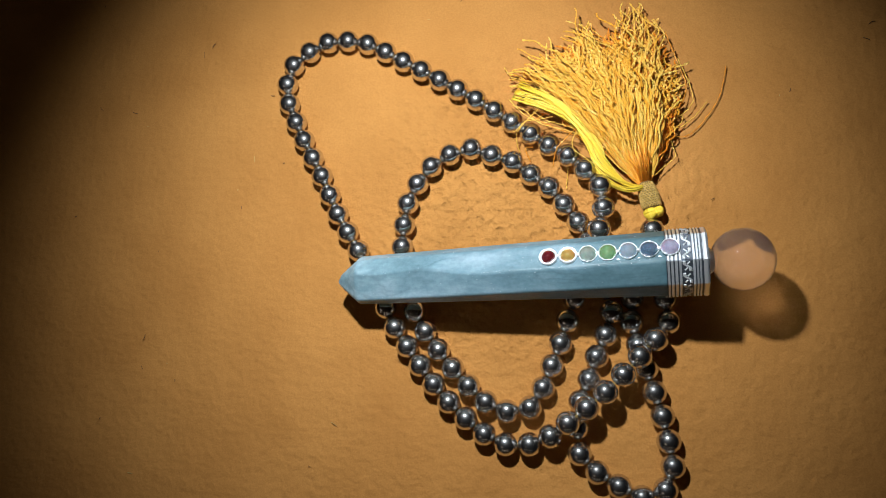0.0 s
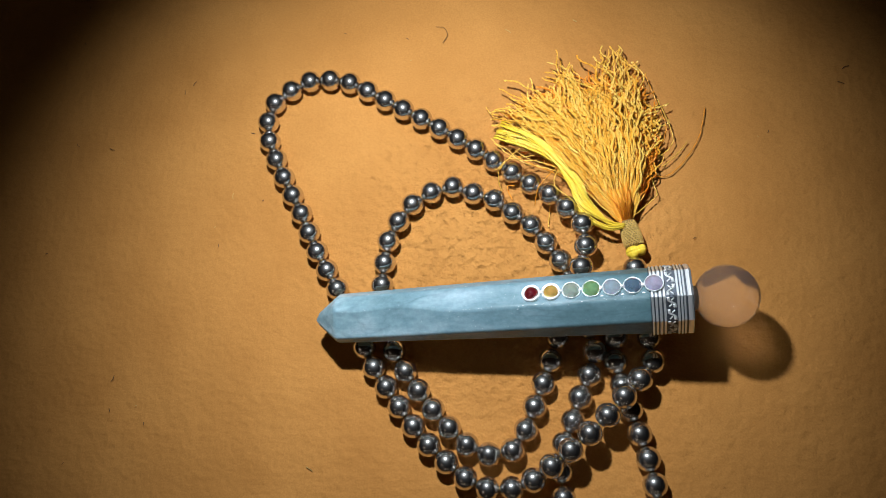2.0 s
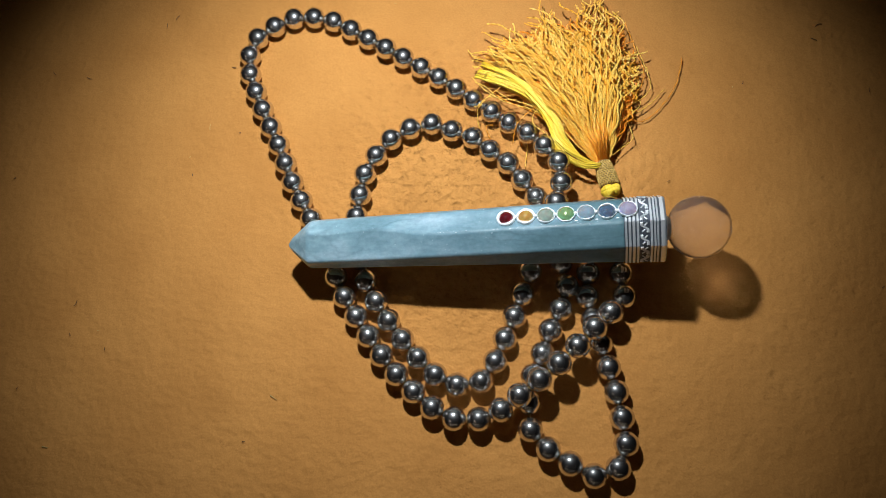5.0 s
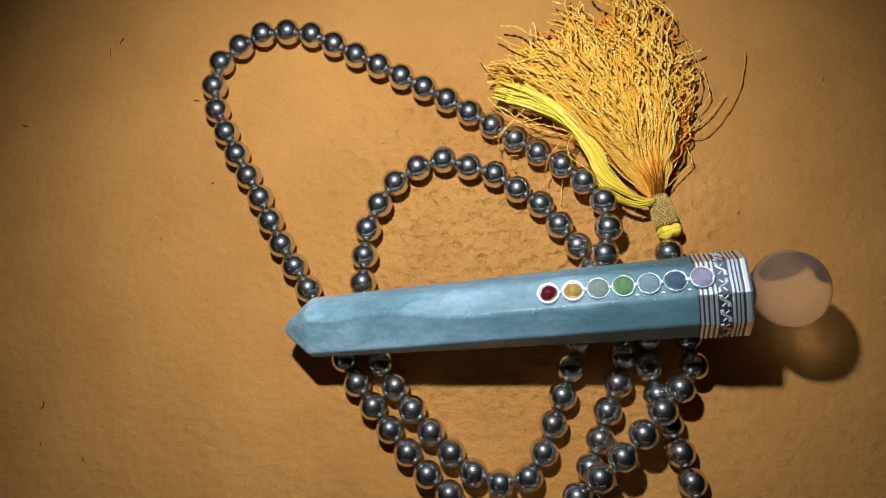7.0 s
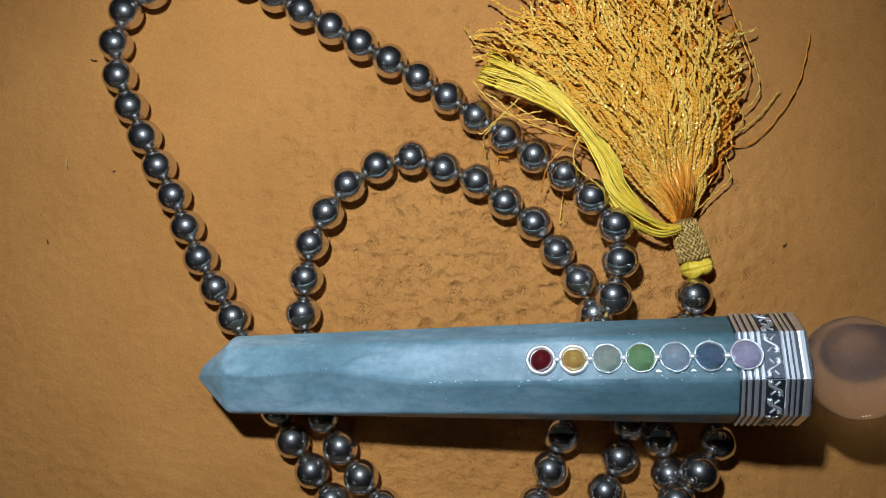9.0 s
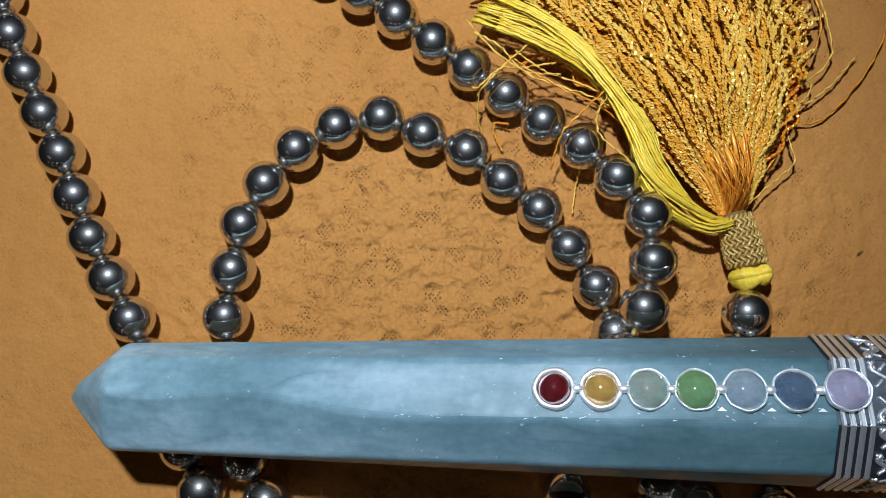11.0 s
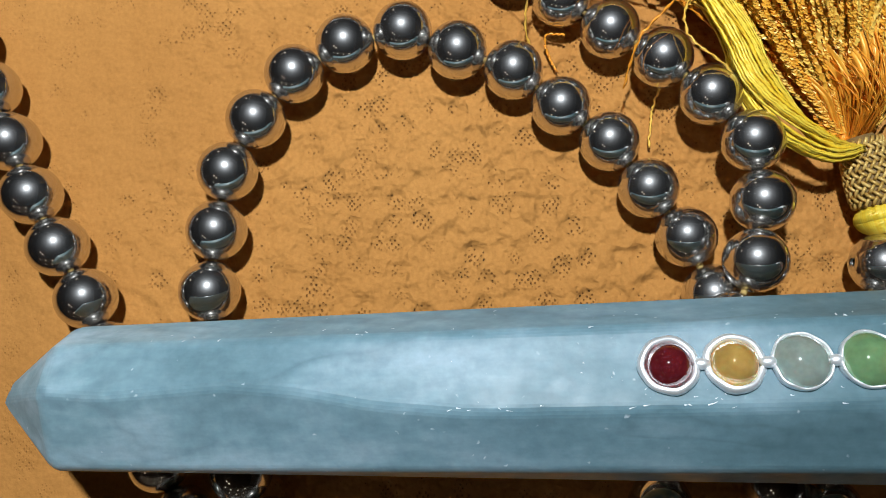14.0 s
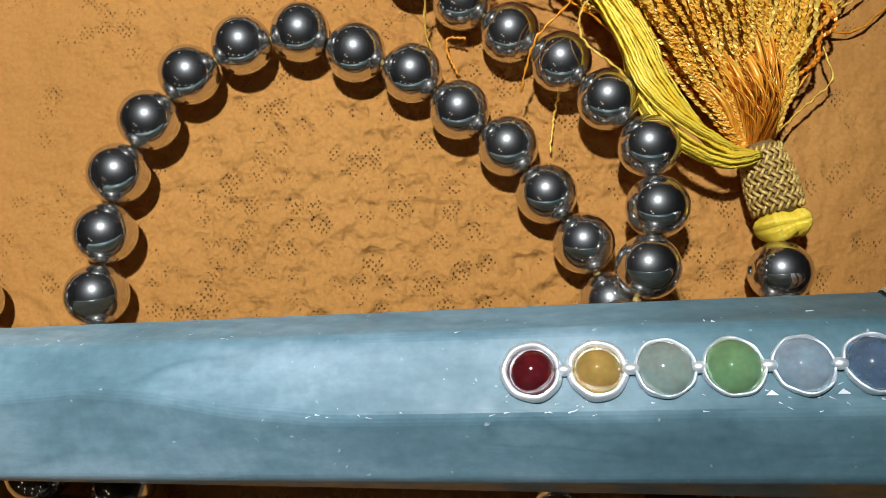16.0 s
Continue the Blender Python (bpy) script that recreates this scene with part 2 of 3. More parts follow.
# ---------- mesh helpers ----------
def mesh_of(name, verts, faces, mat, smooth=True):
    me = bpy.data.meshes.new(name)
    me.from_pydata([tuple(v) for v in verts], [], faces)
    me.materials.append(mat)
    if smooth:
        me.polygons.foreach_set("use_smooth", [True] * len(me.polygons))
    me.update()
    return me


def part(name, me, parent, label="", m=None):
    ob = new(name, me)
    ob.parent = parent
    if m is not None:
        ob.matrix_basis = m
    if label:
        ob["label"] = label
    return ob


def bm_part(name, bm, mat, parent, label="", smooth=True, m=None):
    bmesh.ops.recalc_face_normals(bm, faces=bm.faces)
    me = bpy.data.meshes.new(name)
    bm.to_mesh(me)
    bm.free()
    me.materials.append(mat)
    if smooth:
        me.polygons.foreach_set("use_smooth", [True] * len(me.polygons))
    return part(name, me, parent, label, m)


def catmull(points, steps=12):
    """A smooth line through the points."""
    p = [Vector(q) for q in points]
    p = [2 * p[0] - p[1]] + p + [2 * p[-1] - p[-2]]
    out = []
    for i in range(1, len(p) - 2):
        a, b, c, d = p[i - 1:i + 3]
        for k in range(steps):
            t = k / steps
            out.append(0.5 * (2 * b + (c - a) * t + (2 * a - 5 * b + 4 * c - d) * t * t + (3 * b - a - 3 * c + d) * t ** 3))
    out.append(p[-2])
    return out


def spread(line, count):
    """count points at even steps along a line."""
    gaps = [0.0]
    for a, b in zip(line, line[1:]):
        gaps.append(gaps[-1] + (b - a).length)
    want = np.linspace(0, gaps[-1], count)
    cols = [np.interp(want, gaps, [q[k] for q in line]) for k in range(3)]
    return [Vector(q) for q in zip(*cols)]


def tube(line, radius, sides=5, flat=1.0, twist=0.0, taper=0.0, store=None):
    """A thread along a line: vertices and faces, appended to store."""
    verts, faces = store if store is not None else ([], [])
    n = len(line)
    base = len(verts)
    for i, p in enumerate(line):
        d = (line[min(i + 1, n - 1)] - line[max(i - 1, 0)]).normalized()
        side = d.cross(Vector((0.13, 0.21, 0.97)))
        side = side.normalized() if side.length > 1e-6 else Vector((1, 0, 0))
        up = side.cross(d)
        r = radius * (1 - taper * i / max(n - 1, 1))
        for k in range(sides):
            a = 2 * math.pi * k / sides
            x, y = math.cos(a), math.sin(a) * flat
            c, s = math.cos(twist * i), math.sin(twist * i)
            verts.append(p + side * (x * c - y * s) * r + up * (x * s + y * c) * r)
    for i in range(n - 1):
        for k in range(sides):
            a, b = base + i * sides + k, base + i * sides + (k + 1) % sides
            faces.append((a, b, b + sides, a + sides))
    faces.append(tuple(base + k for k in reversed(range(sides))))
    faces.append(tuple(base + (n - 1) * sides + k for k in range(sides)))
    return verts, faces


def cm(*rows):
    return [Vector(r) * 0.01 for r in rows]


# ---------- room, table and cloth ----------
def box(name, lo, hi, mat, label, category, kind="structure"):
    bm = bmesh.new()
    bmesh.ops.create_cube(bm, size=1.0)
    for v in bm.verts:
        v.co = Vector([lo[k] + (v.co[k] + 0.5) * (hi[k] - lo[k]) for k in range(3)])
    bmesh.ops.bevel(bm, geom=bm.edges[:], offset=0.004, segments=2, affect="EDGES")
    return tagged(bm_part(name, bm, mat, None, smooth=False), label, category, kind=kind)


box("floor", (-2.2, -2.1, -0.82), (2.2, 1.8, -0.76), WOOD, "dark wooden floor of the dim room", "floor")
box("ceiling", (-2.2, -2.1, 1.75), (2.2, 1.8, 1.81), PLASTER, "dim painted ceiling over the table", "ceiling")
box("wall_north", (-2.2, 1.8, -0.82), (2.2, 1.88, 1.81), PLASTER, "dim painted wall of the dark room", "wall")
box("wall_south", (-2.2, -2.18, -0.82), (2.2, -2.1, 1.81), PLASTER, "dim painted wall of the dark room", "wall")
box("wall_west", (-2.28, -2.18, -0.82), (-2.2, 1.88, 1.81), PLASTER, "dim painted wall of the dark room", "wall")
box("wall_east", (2.2, -2.18, -0.82), (2.28, 1.88, 1.81), PLASTER, "dim painted wall of the dark room", "wall")


def build_table():
    table = tagged(new("table"), "dark wooden table under the orange cloth", "table")
    table.location = (0, 0, -0.76)
    bm = bmesh.new()
    bmesh.ops.create_cube(bm, size=1.0)
    for v in bm.verts:
        v.co = Vector((v.co.x * 1.24, v.co.y * 0.84, 0.735 + v.co.z * 0.03))
    bmesh.ops.bevel(bm, geom=bm.edges[:], offset=0.005, segments=2, affect="EDGES")
    bm_part("tabletop", bm, WOOD, table, smooth=False)
    for x in (-0.55, 0.55):
        for y in (-0.36, 0.36):
            bm = bmesh.new()
            bmesh.ops.create_cone(bm, cap_ends=True, segments=16, radius1=0.022, radius2=0.032, depth=0.72)
            bm_part("leg", bm, WOOD, table, m=pose(x, y, 0.36))


build_table()


def build_cloth():
    """One sheet with a fine middle, slightly uneven, thick at its edge."""
    def axis(half, fine, step):
        mid = np.arange(-fine, fine + 1e-9, step)
        out = np.linspace(fine, half, 14)[1:]
        return np.concatenate([-out[::-1], mid, out])
    xs, ys = axis(0.63, 0.21, 0.0016), axis(0.43, 0.17, 0.0016)
    verts, faces = [], []
    for y in ys:
        for x in xs:
            p = Vector((x, y, 0))
            z = 0.0006 * noise.noise(p * 18) + 0.00035 * noise.noise(p * 75 + Vector((3, 1, 0))) + 0.00018 * noise.noise(p * 260)
            verts.append((x, y, z - 0.0004))
    w = len(xs)
    for j in range(len(ys) - 1):
        for i in range(w - 1):
            a = j * w + i
            faces.append((a, a + 1, a + w + 1, a + w))
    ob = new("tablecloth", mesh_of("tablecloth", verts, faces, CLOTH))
    thick = ob.modifiers.new("thickness", "SOLIDIFY")
    thick.thickness, thick.offset = 0.0012, -1.0
    return tagged(ob, "orange crinkled cotton cloth with small woven pits", "tablecloth")


CLOTH_OB = build_cloth()


# ---------- strand of beads ----------
MALA = tagged(new("prayer_beads"), "strand of polished hematite beads with a golden tassel", "prayer beads")
BEAD_R = 0.00408


def bead_mesh():
    """A ball with a bored, slightly sunken hole along its x axis."""
    verts, faces, rings, seg = [], [], 18, 28
    for j in range(rings + 1):
        a = math.pi * j / rings
        a = 0.16 + a * (math.pi - 0.32) / math.pi
        for k in range(seg):
            b = 2 * math.pi * k / seg
            verts.append((math.cos(a) * BEAD_R, math.sin(a) * math.cos(b) * BEAD_R, math.sin(a) * math.sin(b) * BEAD_R))
    for s, x in ((0, 0.75), (1, -0.75)):
        for k in range(seg):
            b = 2 * math.pi * k / seg
            verts.append((x * BEAD_R, 0.13 * BEAD_R * math.cos(b), 0.13 * BEAD_R * math.sin(b)))
    for j in range(rings):
        for k in range(seg):
            a, b = j * seg + k, j * seg + (k + 1) % seg
            faces.append((a, b, b + seg, a + seg))
    top, low = (rings + 1) * seg, (rings + 2) * seg
    for k in range(seg):
        j = (k + 1) % seg
        faces.append((k, top + k, top + j, j))
        faces.append((rings * seg + k, rings * seg + j, low + j, low + k))
    faces.append(tuple(top + k for k in range(seg)))
    faces.append(tuple(low + k for k in reversed(range(seg))))
    return mesh_of("bead", verts, faces, BEAD)


# the closed strand, in centimetres, run by run with its number of beads
RUNS = [
    (4, [(6.45, -2.88, 0.50), (6.75, -4.2, 0.42), (7.04, -6.02, 0.60)]),
    (16, [(7.04, -6.02, 0.60), (6.61, -6.63, 0.90), (6.10, -7.21, 1.14), (5.58, -7.85, 1.13), (5.03, -8.45, 1.14), (4.44, -9.01, 1.12),
          (3.81, -9.58, 0.98), (3.23, -10.08, 0.66), (2.51, -10.43, 0.42), (1.68, -10.48, 0.41), (0.91, -10.17, 0.41), (-0.40, -9.17, 0.41),
          (-1.50, -7.96, 0.41), (-2.49, -6.68, 0.41)]),
    (4, [(-2.49, -6.68, 0.41), (-3.25, -5.35, 0.41), (-4.07, -3.92, 0.41)]),
    (29, [(-4.07, -3.92, 0.41), (-4.97, -2.56, 0.41), (-5.72, -1.11, 0.41), (-6.54, 0.26, 0.41), (-7.28, 1.73, 0.41), (-7.43, 2.56, 0.41),
          (-7.21, 3.36, 0.41), (-6.55, 3.89, 0.41), (-5.80, 4.25, 0.41), (-4.96, 4.26, 0.41), (-4.17, 4.09, 0.41), (-2.72, 3.35, 0.41),
          (-1.28, 2.60, 0.41), (0.14, 1.81, 0.41), (1.49, 0.97, 0.41), (2.86, 0.10, 0.47), (3.53, -0.30, 0.60), (4.12, -0.81, 0.72),
          (4.65, -1.41, 0.77), (4.76, -2.20, 0.80), (4.63, -2.97, 0.94)]),
    (3, [(4.63, -2.97, 0.94), (4.25, -4.1, 0.90), (3.88, -5.35, 0.45)]),
    (12, [(3.88, -5.35, 0.45), (3.68, -6.08, 0.41), (3.47, -6.86, 0.41), (3.20, -7.64, 0.41), (2.94, -8.42, 0.41), (2.54, -9.15, 0.41),
          (1.67, -9.37, 0.41), (0.90, -9.07, 0.41), (-0.30, -7.99, 0.41), (-1.36, -6.75, 0.41), (-1.79, -6.06, 0.41)]),
    (3, [(-1.79, -6.06, 0.41), (-2.18, -4.9, 0.41), (-2.41, -3.73, 0.41)]),
    (12, [(-2.41, -3.73, 0.41), (-2.39, -2.92, 0.41), (-2.31, -2.10, 0.41), (-1.99, -1.36, 0.41), (-1.50, -0.68, 0.41), (-0.82, -0.22, 0.41),
          (0.04, 0.0, 0.41), (0.80, -0.27, 0.41), (1.56, -0.51, 0.41), (2.18, -0.96, 0.41), (2.86, -1.42, 0.41), (3.91, -2.65, 0.41)]),
    (4, [(3.91, -2.65, 0.41), (4.65, -4.2, 0.41), (5.14, -5.77, 0.41)]),
    (4, [(5.14, -5.77, 0.41), (4.98, -6.54, 0.41), (4.68, -7.33, 0.41), (4.46, -8.13, 0.41), (4.19, -8.87, 0.41)]),
    (2, [(4.19, -8.87, 0.41), (4.10, -9.75, 0.41), (4.22, -10.61, 0.41)]),
    (9, [(4.22, -10.61, 0.41), (4.85, -11.19, 0.41), (5.58, -11.57, 0.41), (6.36, -11.86, 0.41), (7.11, -11.48, 0.41), (7.27, -10.69, 0.41),
         (7.10, -9.91, 0.41), (6.89, -9.13, 0.41), (6.62, -8.37, 0.41), (6.34, -7.63, 0.41)]),
    (6, [(6.34, -7.63, 0.41), (6.08, -6.9, 0.41), (5.84, -6.2, 0.41), (5.9, -4.6, 0.41), (6.45, -2.88, 0.50)]),
]


def build_beads():
    me = bead_mesh()
    line = []
    for count, run in RUNS:
        line += spread(catmull(cm(*run)), count + 1)[:-1]
    n = len(line)
    rng = random.Random(4)
    for i, p in enumerate(line):
        d = line[(i + 1) % n] - line[i - 1]
        turn = d.to_track_quat("X", "Z").to_matrix().to_4x4()
        spin = Matrix.Rotation(rng.uniform(0, 6.28), 4, "X")
        part("bead", me, MALA, m=Matrix.Translation(p) @ turn @ spin)
    closed = []
    for i in range(n):
        closed += [line[i], (line[i] + line[(i + 1) % n]) / 2]
    verts, faces = tube(closed + [closed[0]], 0.0005, 6, 0.85, 0.6)
    part("cord", mesh_of("cord", verts, faces, CORD), MALA, "straw-coloured cord between the beads")


build_beads()


# ---------- tassel ----------
def build_tassel():
    rng = random.Random(11)
    top, low = Vector((0.0619, -0.0128, 0.0046)), Vector((0.0646, -0.0212, 0.0044))
    axis = (top - low).normalized()
    side = axis.cross(Vector((0, 0, 1))).normalized()
    up = side.cross(axis)
    # wound core under the knitted sleeve
    verts, faces, seg = [], [], 24
    rows = [(0.0, 0.0024), (0.15, 0.0030), (0.5, 0.0030), (0.85, 0.0026), (1.0, 0.0023), (1.12, 0.0017)]
    for s, r in rows:
        for k in range(seg):
            a = 2 * math.pi * k / seg
            verts.append(low.lerp(top, s) + side * math.cos(a) * r + up * math.sin(a) * r)
    for j in range(len(rows) - 1):
        for k in range(seg):
            a, b = j * seg + k, j * seg + (k + 1) % seg
            faces.append((a, b, b + seg, a + seg))
    faces += [tuple(reversed(range(seg))), tuple((len(rows) - 1) * seg + k for k in range(seg))]
    tassel = part("tassel", mesh_of("tassel", verts, faces, CORE), MALA, "golden rayon tassel with a knitted neck")

    # knitted sleeve: staggered slanting stitches
    store = ([], [])
    for j in range(11):
        s = 0.12 + 0.88 * j / 10
        r = float(np.interp(s, [q[0] for q in rows], [q[1] for q in rows])) + 0.00015
        for k in range(20):
            a = 2 * math.pi * (k + 0.5 * (j % 2)) / 20
            lean = 0.13 if j % 2 else -0.13
            pts = []
            for e in (-1, -0.3, 0.3, 1):
                b = a + lean * e
                lift = 0.00022 * (1 - e * e)
                pts.append(low.lerp(top, s + 0.055 * e) + (side * math.cos(b) + up * math.sin(b)) * (r + lift))
            tube(pts, 0.00026, 5, 0.8, store=store)
    part("sleeve", mesh_of("sleeve", *store, NET), tassel, "knitted gold thread sleeve")

    # yellow wound band, pinched into two lobes, between the sleeve and the first bead
    store = ([], [])
    for k in range(150):
        a = 2 * math.pi * k / 150
        out = side * math.cos(a) + up * math.sin(a)
        pinch = 0.00022 * math.exp(-((math.cos(a) - 0.15) / 0.3) ** 2)
        tall = 0.0018 - pinch + 0.00010 * math.sin(3 * a + 1)
        pts = []
        for b in np.linspace(0, 2 * math.pi, 17):
            rim = 0.0020 + 0.0014 * math.cos(b) + 0.00020 * math.sin(2 * b + 2 * a) - pinch
            pts.append(low - axis * 0.0014 + out * rim + axis * math.sin(b) * tall)
        tube(pts, 0.00013, 4, store=store)
    part("wound_ring", mesh_of("wound_ring", *store, YELLOW), tassel, "bright yellow wound thread ring")

    # the fringe: many twisted threads fanning out
    start = top + axis * 0.0004
    angles = [66, 71, 77, 83, 90, 97, 104, 111, 118, 126, 136, 143]
    reach = [2.8, 3.2, 3.8, 4.9, 6.2, 6.7, 5.9, 6.6, 6.65, 6.5, 6.3, 5.7]

    def strand(share, height, length, wave, wild, bend):
        angle = 76 + 64 * share
        far = float(np.interp(angle, angles, reach)) * 0.01 * length
        a = radians(angle)
        go = Vector((math.cos(a), math.sin(a), 0))
        mid = radians(97 + (angle - 97) * 0.62 + bend)
        soft = Vector((math.cos(mid), math.sin(mid), 0))
        across = Vector((-go.y, go.x, 0))
        off = (side * (0.5 - share) * 0.0034 + up * (height - 0.5) * 0.0034)
        ph, ph2 = rng.uniform(0, 6.28), rng.uniform(0, 6.28)
        f1, f2 = rng.uniform(1.2, 2.6), rng.uniform(4.0, 8.0)
        pts = []
        n = 130
        for i in range(n):
            s = i / (n - 1)
            p = start + off * (1 - s) + soft * far * s * (1 - s) + go * far * s * s
            dome = 0.0105 * math.sin(math.pi * min(1.0, s * 0.9 + 0.08)) ** 0.8
            z = 0.0012 + (0.0040 + dome * (1 - 0.75 * abs(2 * share - 1) ** 2)) * height * min(1, 0.35 + s * 1.6) + 0.003 * (1 - s) * (1 - height)
            swing = wave * (math.sin(ph + f1 * 3.14 * s) - math.sin(ph)) * s + 0.42 * wave * math.sin(ph2 + f2 * 6.28 * s) * s
            p = p + across * swing
            p.z = max(0.0005, z + 0.3 * wave * math.sin(ph2 + f1 * 5 * s) * s)
            if wild and s > 0.8:
                p += across * wild * (s - 0.8) ** 2 * 14
            pts.append(p)
        return pts

    for name, mat, count, lo, hi, label in (("inner_fringe", ORANGE, 480, 0.0, 0.54, "deep orange inner threads"),
                                            ("fringe", GOLD, 420, 0.25, 1.0, "glossy golden twisted threads")):
        store = ([], [])
        clumps = [((k + rng.uniform(0.1, 0.9)) / 60, rng.uniform(0.78, 1.05), rng.uniform(lo, hi), rng.gauss(0, 7)) for k in range(60)]
        for k in range(count):
            share, long, high, bend = clumps[k % 60]
            share = min(1, max(0, share + rng.gauss(0, 0.022)))
            high = min(hi, max(lo, high + rng.gauss(0, 0.15)))
            pts = strand(share, high, long * rng.uniform(0.84, 1.03) * (0.9 if mat is ORANGE else 1.0), rng.uniform(0.0008, 0.0040), rng.uniform(-0.010, 0.010), bend + rng.gauss(0, 5))
            tube(pts, rng.uniform(0.00030, 0.00042), 4, 0.6, rng.uniform(0.95, 1.15), store=store)
        ob = part(name, mesh_of(name, *store, mat, smooth=False), tassel, label)
        ob["kind"] = "stuff"

    # smooth satin bundle that fans out of the sleeve under the loose threads
    lines = []
    for k in range(121):
        share = k / 120
        ripple = 0.52 + 0.10 * math.sin(47 * share) + 0.06 * math.sin(113 * share + 1)
        lines.append(strand(share, ripple, 0.34 + 0.07 * math.sin(31 * share), 0.0, 0.0, 0.0)[::6])
    wide = len(lines[0])
    faces = [(k * wide + i, k * wide + i + 1, (k + 1) * wide + i + 1, (k + 1) * wide + i) for k in range(120) for i in range(wide - 1)]
    bundle = part("satin_core", mesh_of("satin_core", [p for line in lines for p in line], faces, SATIN), tassel, "smooth orange satin bundle at the neck")
    thick = bundle.modifiers.new("thickness", "SOLIDIFY")
    thick.thickness, thick.offset = 0.0006, -1.0

    store = ([], [])
    for k in range(70):
        pts = strand(rng.random(), rng.uniform(0.45, 0.80), rng.uniform(0.10, 0.34), rng.uniform(0.00002, 0.00012), 0.0, rng.gauss(0, 3))
        tube(pts[::5], rng.uniform(0.00009, 0.00016), 5, 0.7, 0.1, 0.5, store=store)
    ob = part("short_fringe", mesh_of("short_fringe", *store, ORANGE), tassel, "short smooth orange threads at the neck")
    ob["kind"] = "stuff"

    # the flat yellow skein folded back at its far end
    spine = catmull(cm((6.10, -1.42, 0.65), (5.6, -1.42, 0.85), (5.05, -1.08, 0.95), (4.62, -0.60, 1.0), (4.36, 0.0, 1.0), (3.86, 0.72, 1.0), (3.28, 1.30, 1.0), (2.49, 1.76, 0.95), (1.65, 2.08, 0.85)), 8)
    store = ([], [])
    for k in range(150):
        layer = k // 50
        lock = k % 4
        u = (-0.42, -0.15, 0.13, 0.42)[lock] + rng.gauss(0, 0.10)
        cut = rng.choice((0, 1, 3, 5, 8, 11))
        ph, wv = 1.9 * lock + rng.uniform(-0.35, 0.35), 0.0008 + 0.00015 * lock
        pts = []
        for i, p in enumerate(spine):
            s = i / (len(spine) - 1)
            d = (spine[min(i + 1, len(spine) - 1)] - spine[max(i - 1, 0)]).normalized()
            across = Vector((-d.y, d.x, 0))
            width = 0.0014 + 0.0015 * min(1.0, s * 3.0) + 0.0022 * s * s
            q = p + across * (u * width + wv * math.sin(ph + 9 * s)) + Vector((0, 0, -0.0003 * layer - 0.003 * u * u + wv * math.cos(ph + 7 * s)))
            pts.append(q)
        if cut:
            pts = pts[:-cut]
        elif layer == 0 or u > 0.2:
            d = (spine[-1] - spine[-2]).normalized()
            pts += [pts[-1] + d * 0.0012 + Vector((0, 0, -0.0008)), pts[-1] + d * 0.0012 + Vector((0.0006, 0.0012, -0.002)), pts[-1] + Vector((0.0030, 0.0012, -0.003))]
        tube(pts, rng.uniform(0.00019, 0.00032), 5, 0.7, 0.9, store=store)
    part("skein", mesh_of("skein", *store, YELLOW), tassel, "flat bright yellow folded skein")

